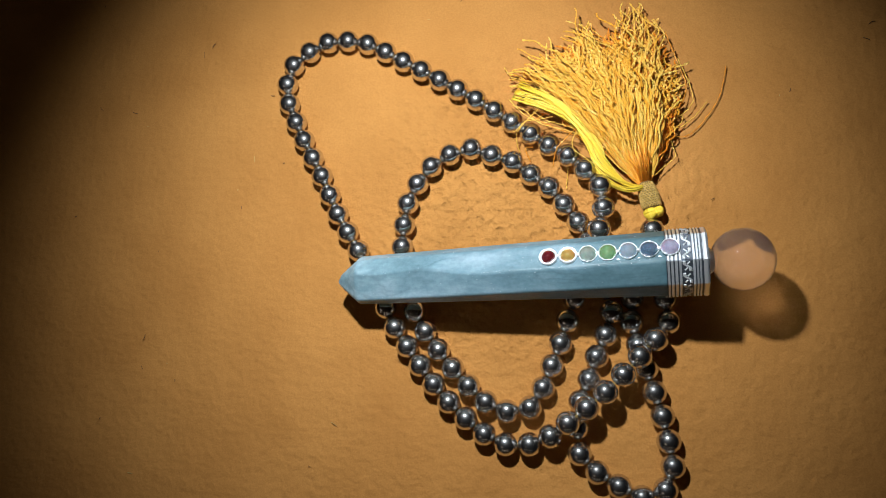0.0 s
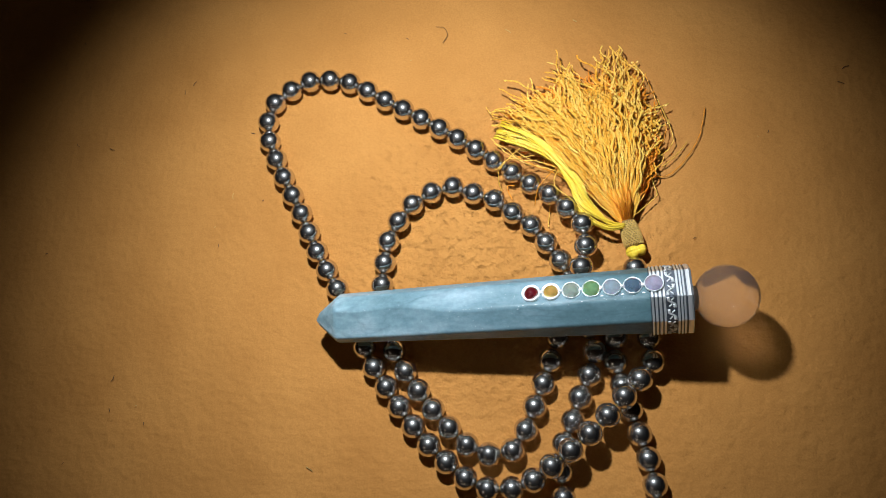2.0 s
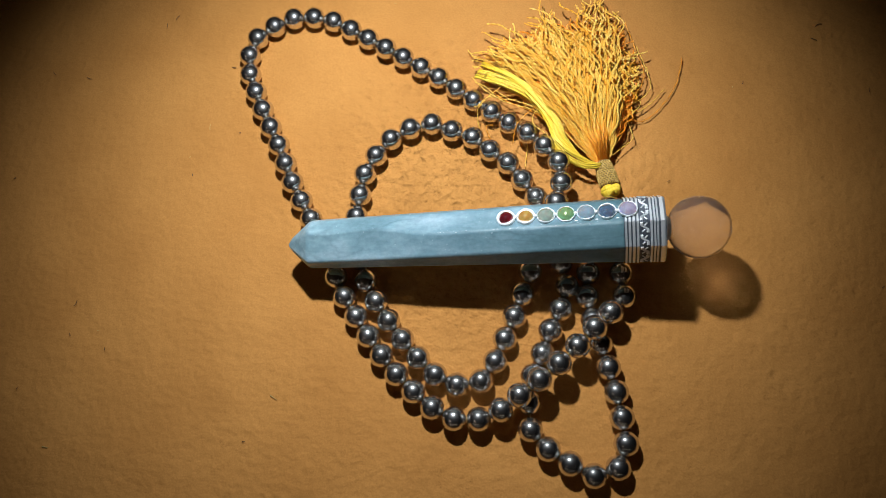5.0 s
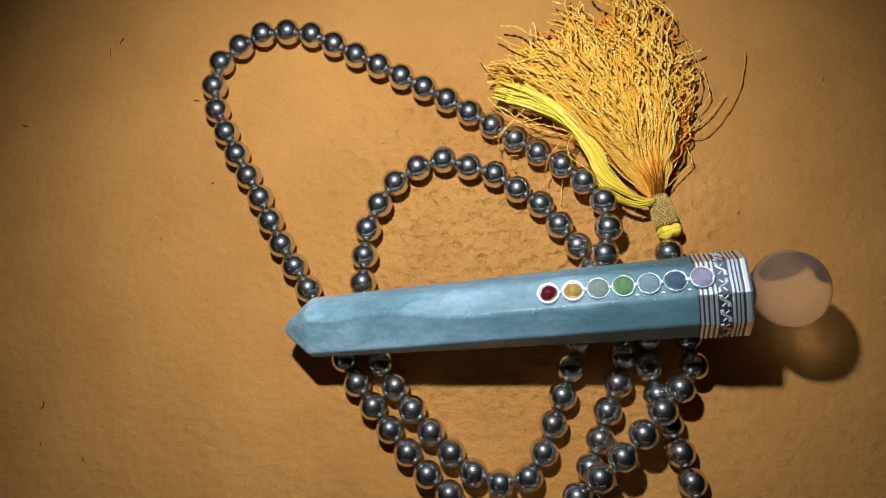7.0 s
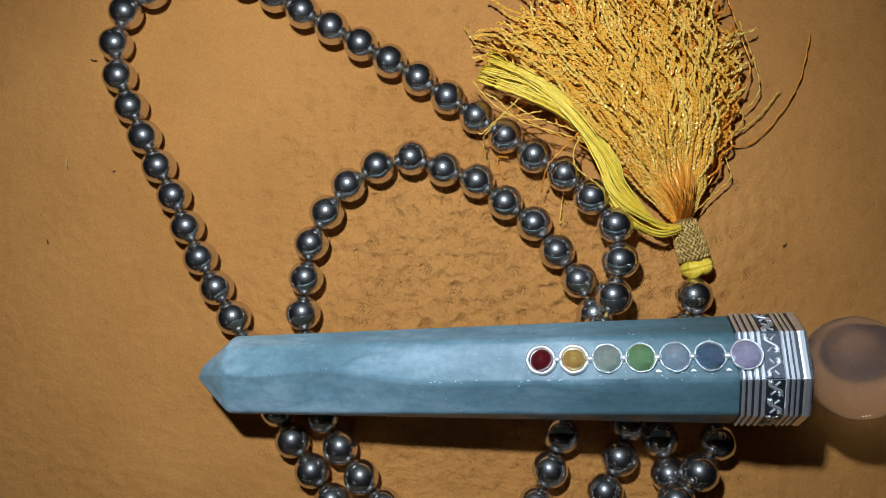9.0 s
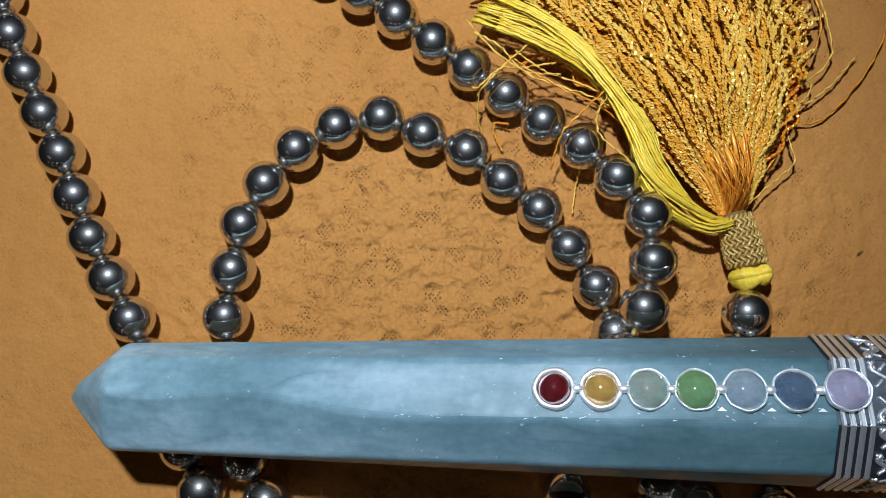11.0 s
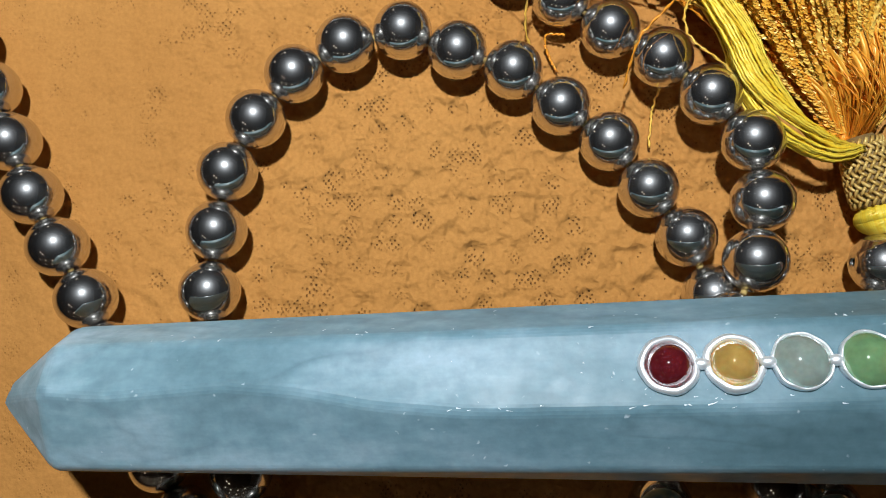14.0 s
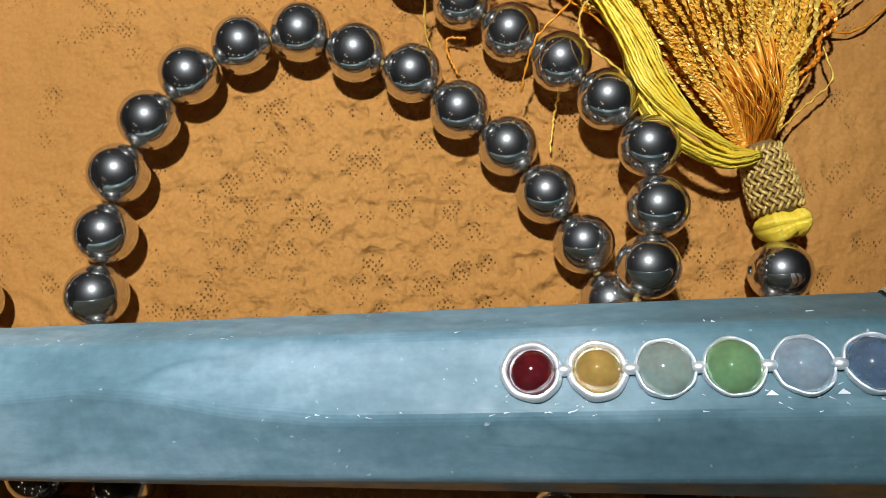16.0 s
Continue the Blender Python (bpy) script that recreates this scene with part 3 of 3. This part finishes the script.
    # loose threads, one by one
    loose = [
        [(6.55, 0.4, 0.5), (6.95, 0.60, 0.25), (7.40, 0.58, 0.1), (7.78, 0.72, 0.1), (8.32, 1.37, 0.1), (8.72, 2.14, 0.1), (8.88, 2.95, 0.1), (8.9, 3.2, 0.1)],
        [(6.6, 0.85, 0.5), (7.0, 0.83, 0.25), (7.44, 0.95, 0.2), (7.90, 1.37, 0.15), (8.3, 1.9, 0.1)],
        [(6.40, -1.0, 0.5), (6.66, -0.75, 0.35), (7.0, -0.42, 0.3), (7.18, -0.25, 0.3), (7.22, -0.08, 0.3), (7.10, 0.2, 0.3), (7.02, 0.45, 0.3), (6.8, 0.75, 0.4)],
        [(6.6, 0.9, 0.5), (7.05, 1.32, 0.4), (7.33, 1.65, 0.4), (7.50, 2.05, 0.4), (7.50, 2.5, 0.4), (7.30, 3.0, 0.4), (7.02, 3.69, 0.5), (6.76, 4.26, 0.6)],
        [(6.8, 1.0, 0.5), (7.38, 1.32, 0.3), (7.66, 1.60, 0.3), (7.78, 1.87, 0.3), (7.70, 2.3, 0.3), (7.48, 2.8, 0.4), (7.2, 3.3, 0.6)],
        [(6.7, 0.3, 0.5), (7.1, 0.7, 0.4), (7.42, 1.1, 0.3), (7.40, 1.28, 0.3), (7.1, 1.35, 0.4)],
        [(6.3, -1.05, 0.5), (6.55, -0.6, 0.45), (6.80, -0.15, 0.5), (6.95, 0.3, 0.5), (6.85, 0.8, 0.6)],
        [(2.5, 1.5, 0.8), (2.09, 1.02, 0.93), (1.90, 0.80, 0.95), (1.72, 0.58, 0.9), (1.62, 0.45, 0.7), (1.66, 0.10, 0.3), (1.75, -0.1, 0.15)],
        [(2.9, 1.1, 0.8), (2.3, 0.95, 0.85), (1.95, 0.86, 0.98), (1.60, 0.52, 0.92), (1.50, 0.55, 0.88)],
        [(4.0, 0.9, 0.9), (3.66, 0.53, 1.0), (3.38, 0.20, 1.1), (3.08, -0.17, 1.0), (2.96, -0.73, 0.6)],
        [(3.9, 0.7, 0.9), (3.68, 0.32, 1.0), (3.62, -0.02, 1.1), (3.74, -0.26, 1.15), (3.99, -0.43, 1.15), (4.25, -0.62, 1.1)],
        [(3.5, -0.6, 0.5), (3.48, -0.83, 0.12), (3.46, -1.08, 0.1), (3.45, -1.39, 0.1)],
        [(2.2, 0.1, 0.3), (1.95, 0.12, 0.2), (1.98, -0.1, 0.12), (2.13, -0.36, 0.1)],
        [(3.0, 0.9, 0.8), (2.35, 0.9, 0.85), (1.9, 1.3, 0.9), (1.45, 1.5, 0.9)],
        [(4.1, 0.35, 0.7), (3.5, 0.55, 0.85), (2.7, 0.75, 0.85), (2.2, 0.95, 0.9), (1.75, 1.25, 0.95), (1.3, 1.75, 0.8)],
        [(4.2, 0.15, 0.6), (3.6, 0.45, 0.8), (3.1, 0.6, 0.9), (2.6, 0.85, 0.85), (2.1, 1.15, 0.85)],
        [(4.2, 0.45, 0.6), (3.5, 0.75, 0.7), (2.8, 0.95, 0.7), (2.2, 1.3, 0.7)],
        [(2.2, 2.2, 0.6), (1.7, 2.6, 0.5), (1.3, 2.75, 0.4), (1.0, 3.2, 0.2)],
    ]
    for k, run in enumerate(loose):
        pts = spread(catmull(cm(*run), 10), 34)
        pts = [p + Vector((rng.uniform(-1, 1), rng.uniform(-1, 1), rng.uniform(0, 0.5))) * 0.00012 for p in pts]
        me = mesh_of("loose_thread", *tube(pts, 0.00024, 5, 0.55, 0.9), GOLD if k % 3 else ORANGE)
        part("loose_thread", me, tassel)


build_tassel()


# ---------- crystal wand ----------
WAND = tagged(new("crystal_wand"), "faceted blue-green stone wand with chakra gems and a clear crystal ball", "crystal wand")
TIP, END = Vector((-0.0447, -0.0519, 0.0138)), Vector((0.0797, -0.0418, 0.0253))
LONG = (END - TIP).length
ahead = (END - TIP).normalized()
across = Vector((0, 0, 1)).cross(ahead).normalized()
WAND.matrix_world = Matrix.Translation(TIP) @ Matrix((ahead, across, ahead.cross(across))).transposed().to_4x4()


def loft(rings, apex=None, close=True):
    bm = bmesh.new()
    rows = [[bm.verts.new(q) for q in ring] for ring in rings]
    n = len(rows[0])
    for a, b in zip(rows, rows[1:]):
        for k in range(n):
            bm.faces.new((a[k], a[(k + 1) % n], b[(k + 1) % n], b[k]))
    if apex:
        tip = bm.verts.new(apex)
        for k in range(n):
            bm.faces.new((tip, rows[0][(k + 1) % n], rows[0][k]))
    elif close:
        bm.faces.new(list(reversed(rows[0])))
    if close:
        bm.faces.new(rows[-1])
    return bm


# corners round the axis, in radii, at the pointed end and at the cap
POINT_END = [(1.0, -0.05), (0.72, 0.60), (0.16, 0.88), (-0.40, 0.66), (-0.90, 0.40), (-1.0, -0.10), (-0.72, -0.62), (-0.20, -0.78), (0.35, -0.78), (0.80, -0.55)]
CAP_END = [(0.98, 0.0), (0.70, 0.68), (-0.06, 0.955), (-0.38, 0.82), (-0.70, 0.68), (-0.98, 0.0), (-0.72, -0.62), (-0.20, -0.78), (0.35, -0.78), (0.80, -0.55)]


def facets_at(share):
    """The outline at a share of the way to the cap; its ridge was ground unevenly and wanders."""
    ring = [(a + (c - a) * share, b + (d - b) * share) for (a, b), (c, d) in zip(POINT_END, CAP_END)]
    wander = float(np.interp(share, [0.0, 0.07, 0.2, 0.28, 0.36, 0.46, 1.0], [0.16, 0.10, 0.20, 0.12, -0.04, -0.13, -0.06]))
    ring[2] = (wander, ring[2][1])
    ring[3] = ((wander + ring[4][0]) / 2, (ring[2][1] + ring[4][1]) / 2 + 0.004)
    return ring


def facet_ring(x, radius, share=1.0):
    return [(x, y * radius, z * radius) for y, z in facets_at(share)]


def build_wand():
    body_end = LONG - 0.0122
    rings = [[(0.0087 + 0.0004 * y + 0.0010 * abs(z), y * 0.0086, z * 0.0088) for y, z in facets_at(0.0)]]
    for k in range(1, 41):
        share = k / 40
        first, last = rings[0], facet_ring(body_end, 1.0, share)
        ring = []
        for (x, _, _), (_, y, z) in zip(first, last):
            ring.append((x + (body_end - x) * share, y * (0.0086 + 0.0022 * share), z * (0.0088 + 0.0020 * share)))
        rings.append(ring)
    bm = loft(rings, (-0.0010, 0.0002, -0.0004))
    bm.normal_update()
    sharp = [e for e in bm.edges if e.is_manifold and e.calc_face_angle(0.0) > 0.12]
    bmesh.ops.bevel(bm, geom=sharp, offset=0.0008, segments=4, affect="EDGES", profile=0.5)
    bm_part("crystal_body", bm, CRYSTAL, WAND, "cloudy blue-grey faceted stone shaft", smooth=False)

    # silver cap: dark sunken ground, bright raised rings and scrolls
    bm = loft([facet_ring(body_end - 0.0004, 0.01092), facet_ring(LONG, 0.01098)])
    bmesh.ops.bevel(bm, geom=bm.edges[:], offset=0.0002, segments=2, affect="EDGES")
    cap = bm_part("cap", bm, DARK_SILVER, WAND, "engraved silver cap, dark in its grooves", smooth=False)
    for x, wide in ((0.0002, 0.0007), (0.0013, 0.0008), (0.0025, 0.0009), (0.0037, 0.0008), (0.0077, 0.0008), (0.0087, 0.0007), (0.0096, 0.0007), (0.0112, 0.0018)):
        a, b = body_end + x - wide / 2, body_end + x + wide / 2
        bm = loft([facet_ring(a, 0.01088), facet_ring(a + wide * 0.3, 0.01118), facet_ring(b - wide * 0.3, 0.01118), facet_ring(b, 0.01088)])
        bm_part("ring", bm, SILVER, cap, smooth=False)
    for (y0, z0), (y1, z1) in zip(CAP_END[:5], CAP_END[1:6]):
        nrm = Vector((0, z0 - z1, y1 - y0)).normalized()
        if nrm.z < 0:
            nrm = -nrm
        wide = math.hypot(y1 - y0, z1 - z0) * 0.0110
        base = Vector((body_end + 0.0057, (y0 + y1) / 2 * 0.0110, (z0 + z1) / 2 * 0.0110))
        down = Vector((0, y1 - y0, z1 - z0)).normalized()
        count = max(1, round(wide / 0.0036))
        cell = wide / count
        for k in range(count):
            mid = base + down * (k + 0.5 - count / 2) * cell
            flip = -1 if k % 2 else 1
            # an S-shaped scroll with two short leaves in its bends
            runs = [[(flip * 0.00125 * math.sin(a) * (1 - 0.25 * abs(a) / 3), 0.40 * cell * a / 2.6) for a in np.linspace(-2.6, 2.6, 15)],
                    [(flip * (0.0002 + 0.0011 * q), cell * (0.12 - 0.26 * q)) for q in np.linspace(-0.9, -0.1, 5)],
                    [(flip * (-0.0002 + 0.0011 * q), cell * (-0.12 - 0.26 * q)) for q in np.linspace(0.1, 0.9, 5)],
                    [(flip * (0.0009 + 0.0004 * q), cell * (0.30 + 0.12 * q)) for q in np.linspace(-1, 1, 5)],
                    [(flip * (-0.0009 + 0.0004 * q), cell * (-0.30 + 0.12 * q)) for q in np.linspace(-1, 1, 5)]]
            for j, run in enumerate(runs):
                pts = [mid + Vector((x, 0, 0)) + down * d + nrm * 0.00004 for x, d in run]
                part("scroll", mesh_of("scroll", *tube(pts, 0.00032 if j == 0 else 0.00024, 6), SILVER), cap)

    # collar that holds the ball
    rings = []
    for x, r in ((-0.0002, 0.0048), (0.0004, 0.0047), (0.0010, 0.0038), (0.0018, 0.0034), (0.0024, 0.0031)):
        rings.append([(LONG + x, r * math.cos(a), r * math.sin(a)) for a in np.linspace(0, 2 * math.pi, 28, endpoint=False)])
    bm_part("collar", loft(rings), SILVER, WAND, "dark silver collar")
    bm = bmesh.new()
    bmesh.ops.create_icosphere(bm, subdivisions=5, radius=0.0098)
    bm_part("crystal_ball", bm, GLASS, WAND, "clear polished quartz ball", m=Matrix.Translation((LONG + 0.0105, 0, -0.0006)))

    # seven gems in silver rings along the upper facet
    gems = [((0.11, 0.010, 0.014), 0.0), ((0.48, 0.30, 0.08), 0.1), ((0.38, 0.42, 0.35), 0.5), ((0.22, 0.38, 0.17), 0.35),
            ((0.40, 0.49, 0.57), 0.45), ((0.13, 0.18, 0.26), 0.45), ((0.46, 0.43, 0.58), 0.3)]
    for k, (color, clear) in enumerate(gems):
        x = 0.0766 + 0.00626 * k
        r = 0.0087 + (x - 0.009) * 0.0021 / (body_end - 0.009) + (0.0006 if k == 6 else 0)
        share = 0.5
        mid_share = min(1, (x - 0.009) / (body_end - 0.009))
        (y0, z0), (y1, z1) = [(q[1], q[2]) for q in facet_ring(0, 1.0, mid_share)[1:3]]
        spot = Vector((x, (y0 + (y1 - y0) * share) * r, (z0 + (z1 - z0) * share) * r))
        nrm = Vector((0, z0 - z1, y1 - y0)).normalized()
        nrm = nrm if nrm.z > 0 else -nrm
        turn = nrm.to_track_quat("Z", "X").to_matrix().to_4x4()
        m = Matrix.Translation(spot) @ turn
        rings = []
        for rad, h in ((0.00274, -0.0004), (0.00268, 0.0004), (0.00240, 0.00100), (0.00172, 0.00160), (0.00088, 0.00196), (0.00025, 0.00206)):
            rad *= 0.86 if k < 2 else 1.0
            rings.append([(rad * math.cos(a), rad * math.sin(a), h) for a in np.linspace(0, 2 * math.pi, 28, endpoint=False)])
        gem = bm_part("gem", loft(rings), gem_material("gem_stone", color, clear), WAND,
                      ("dark red", "amber orange", "pale yellow-grey", "leaf green", "pale blue", "slate blue", "lilac")[k] + " round gem", m=m)
        # thin, hand-bent ring
        rings = []
        ph = 1.7 * k
        wide = ((0.00276, -0.0004), (0.00302, 0.0001), (0.00304, 0.0004), (0.00290, 0.0006), (0.00248, 0.00098), (0.00226, 0.0002))
        slim = ((0.00276, -0.0004), (0.00292, 0.0001), (0.00294, 0.0005), (0.00286, 0.0007), (0.00270, 0.00076), (0.00258, 0.0002))
        for rad, h in (wide if k < 2 else slim):
            row = []
            for a in np.linspace(0, 2 * math.pi, 40, endpoint=False):
                bend = 1 + 0.022 * math.sin(3 * a + ph) + 0.014 * math.sin(7 * a + 2 * ph)
                tall = 1 + 0.30 * math.sin(2 * a + ph) + (0.16 * math.sin(20 * a) if k < 2 else 0.10 * math.sin(9 * a))
                row.append((rad * bend * math.cos(a), rad * bend * math.sin(a), h * tall if h > 0.0003 else h))
            rings.append(row)
        bm_part("bezel", loft(rings, close=False), BEZEL, gem, "thin hand-bent silver ring")
        if k < 6:
            mid = Vector((0.0031, 0, 0))
            down = (Vector((0, y1 - y0, z1 - z0))).normalized()
            corners = [spot + mid + down * d + Vector((e, 0, 0)) + nrm * h for h in (0.0, 0.00012) for d, e in ((0.0022, 0), (0.0027, -0.0006), (0.0027, 0.0006))]
            if k >= 3:
                part("leaf_tab", mesh_of("leaf_tab", corners, [(2, 1, 0), (3, 4, 5), (0, 1, 4, 3), (1, 2, 5, 4), (2, 0, 3, 5)], BEZEL, smooth=False), WAND)
            bm = bmesh.new()
            bmesh.ops.create_icosphere(bm, subdivisions=2, radius=0.00062)
            for v in bm.verts:
                v.co.y *= 1.5 + 0.3 * math.sin(3 * k)
            bm_part("solder_joint", bm, BEZEL, WAND, m=Matrix.Translation(spot + mid + nrm * 0.00055) @ turn)


def build_chips():
    """Small chips along the ridges of the stone and under its gems, all one part; pale colour stands in for their
    glints.
    """
    rng = random.Random(21)
    body_end = LONG - 0.0122
    store = ([], [])
    for k in range(90):
        if k < 45:
            share, row = rng.uniform(0.42, 0.72), 2
        elif k < 62:
            share, row = rng.uniform(0.1, 1.0), 1
        else:
            share, row = rng.uniform(0.62, 0.99), 2
        ring = facet_ring(0.009 + (body_end - 0.009) * share, 0.0086 + 0.0022 * share, share)
        here, beside = Vector(ring[row]), Vector(ring[row - 1])
        p = here.lerp(beside, abs(rng.gauss(0, 0.24)))
        p += Vector((0, p.y, p.z)).normalized() * 0.00002
        along = Vector((1, rng.uniform(-0.8, 0.8), rng.uniform(-0.2, 0.2))).normalized() * rng.uniform(0.00008, 0.00036)
        tube([p - along, p + along * 0.2, p + along], rng.uniform(0.00004, 0.00011), 5, 0.6, 0.8, 0.7, store=store)
    ob = part("edge_chips", mesh_of("edge_chips", *store, CHIP_GLINT, smooth=False), WAND, "tiny chips along the ground edges, coloured pale as glints")
    ob["kind"] = "stuff"


build_wand()
build_chips()


# ---------- dust on the cloth ----------
def build_dust():
    rng = random.Random(7)
    spots = [(-12.39, -4.16), (-11.11, -9.12), (-2.05, 5.27), (11.07, 2.31), (-12.54, -8.71), (-11.51, -8.49), (-7.47, -0.52), (8.52, -1.63), (10.72, 2.12)]
    dark, pale = ([], []), ([], [])
    for k in range(46):
        x, y = spots[k] if k < len(spots) else (rng.uniform(-17, 17), rng.uniform(-13, 9))
        if k >= len(spots) and -6 < x < 9 and -8 < y < 4:
            continue
        a, long = rng.uniform(0, 3.14), rng.uniform(0.0003, 0.0014 if k > 8 else 0.0007)
        step = Vector((math.cos(a), math.sin(a), 0)) * long
        p = Vector((x * 0.01, y * 0.01, 0.0003))
        pts = [p - step, p + Vector((-step.y, step.x, 0)) * rng.uniform(-0.3, 0.3), p + step]
        tube(catmull(pts, 3), rng.uniform(0.00007, 0.00018), 5, store=pale if k % 3 == 2 else dark)
    hair = spread(catmull(cm((-1.14, 6.66, 0.05), (-0.82, 6.61, 0.06), (-0.68, 6.35, 0.07), (-0.72, 6.15, 0.06), (-0.84, 5.96, 0.05)), 8), 24)
    tube(hair, 0.00010, 4, store=dark)
    ob = tagged(new("lint", mesh_of("lint", *dark, DUST)), "scattered dark lint and a hair on the cloth", "lint", kind="stuff")
    ob = tagged(new("pale_lint", mesh_of("pale_lint", *pale, CORD)), "scattered pale lint on the orange cloth", "lint", kind="stuff")


build_dust()


# ---------- unseen lit globes, added to put glints on the beads ---
def glint_lamp(x, y, z, radius, label):
    lamp = tagged(new("glint_globe"), label, "lamp", "lamps of the dim room")
    lamp.location = (x, y, z)
    bm = bmesh.new()
    bmesh.ops.create_uvsphere(bm, u_segments=20, v_segments=12, radius=radius)
    bm_part("bulb", bm, BULB, lamp)
    bm = bmesh.new()
    bmesh.ops.create_cone(bm, cap_ends=True, segments=20, radius1=min(radius * 0.8, 0.012), radius2=0.010, depth=1.75 - z - radius * 0.8)
    bm_part("stem", bm, PLASTER, lamp, m=pose(0, 0, (1.75 - z + radius * 0.8) / 2))


glint_lamp(-1.25, -0.95, 1.62, 0.085, "unseen lit globe under the ceiling, added for bead glints")
glint_lamp(-0.95, -1.20, 1.62, 0.085, "unseen lit globe under the ceiling, added for bead glints")
glint_lamp(-0.70, 1.35, 0.42, 0.060, "unseen lit globe on a long stem, added for bead glints")
glint_lamp(-1.45, 0.72, 0.50, 0.060, "unseen lit globe on a long stem, added for bead glints")
for x in (-1.15, -0.55, 0.05, 0.66):
    glint_lamp(x, -1.37, 0.85, 0.056, "small unseen lit globe on a stem, added for bead glints")
for x in (-0.79, -0.14, 0.50):
    glint_lamp(x, -1.87, 0.55, 0.056, "small unseen lit globe on a long stem, added for bead glints")
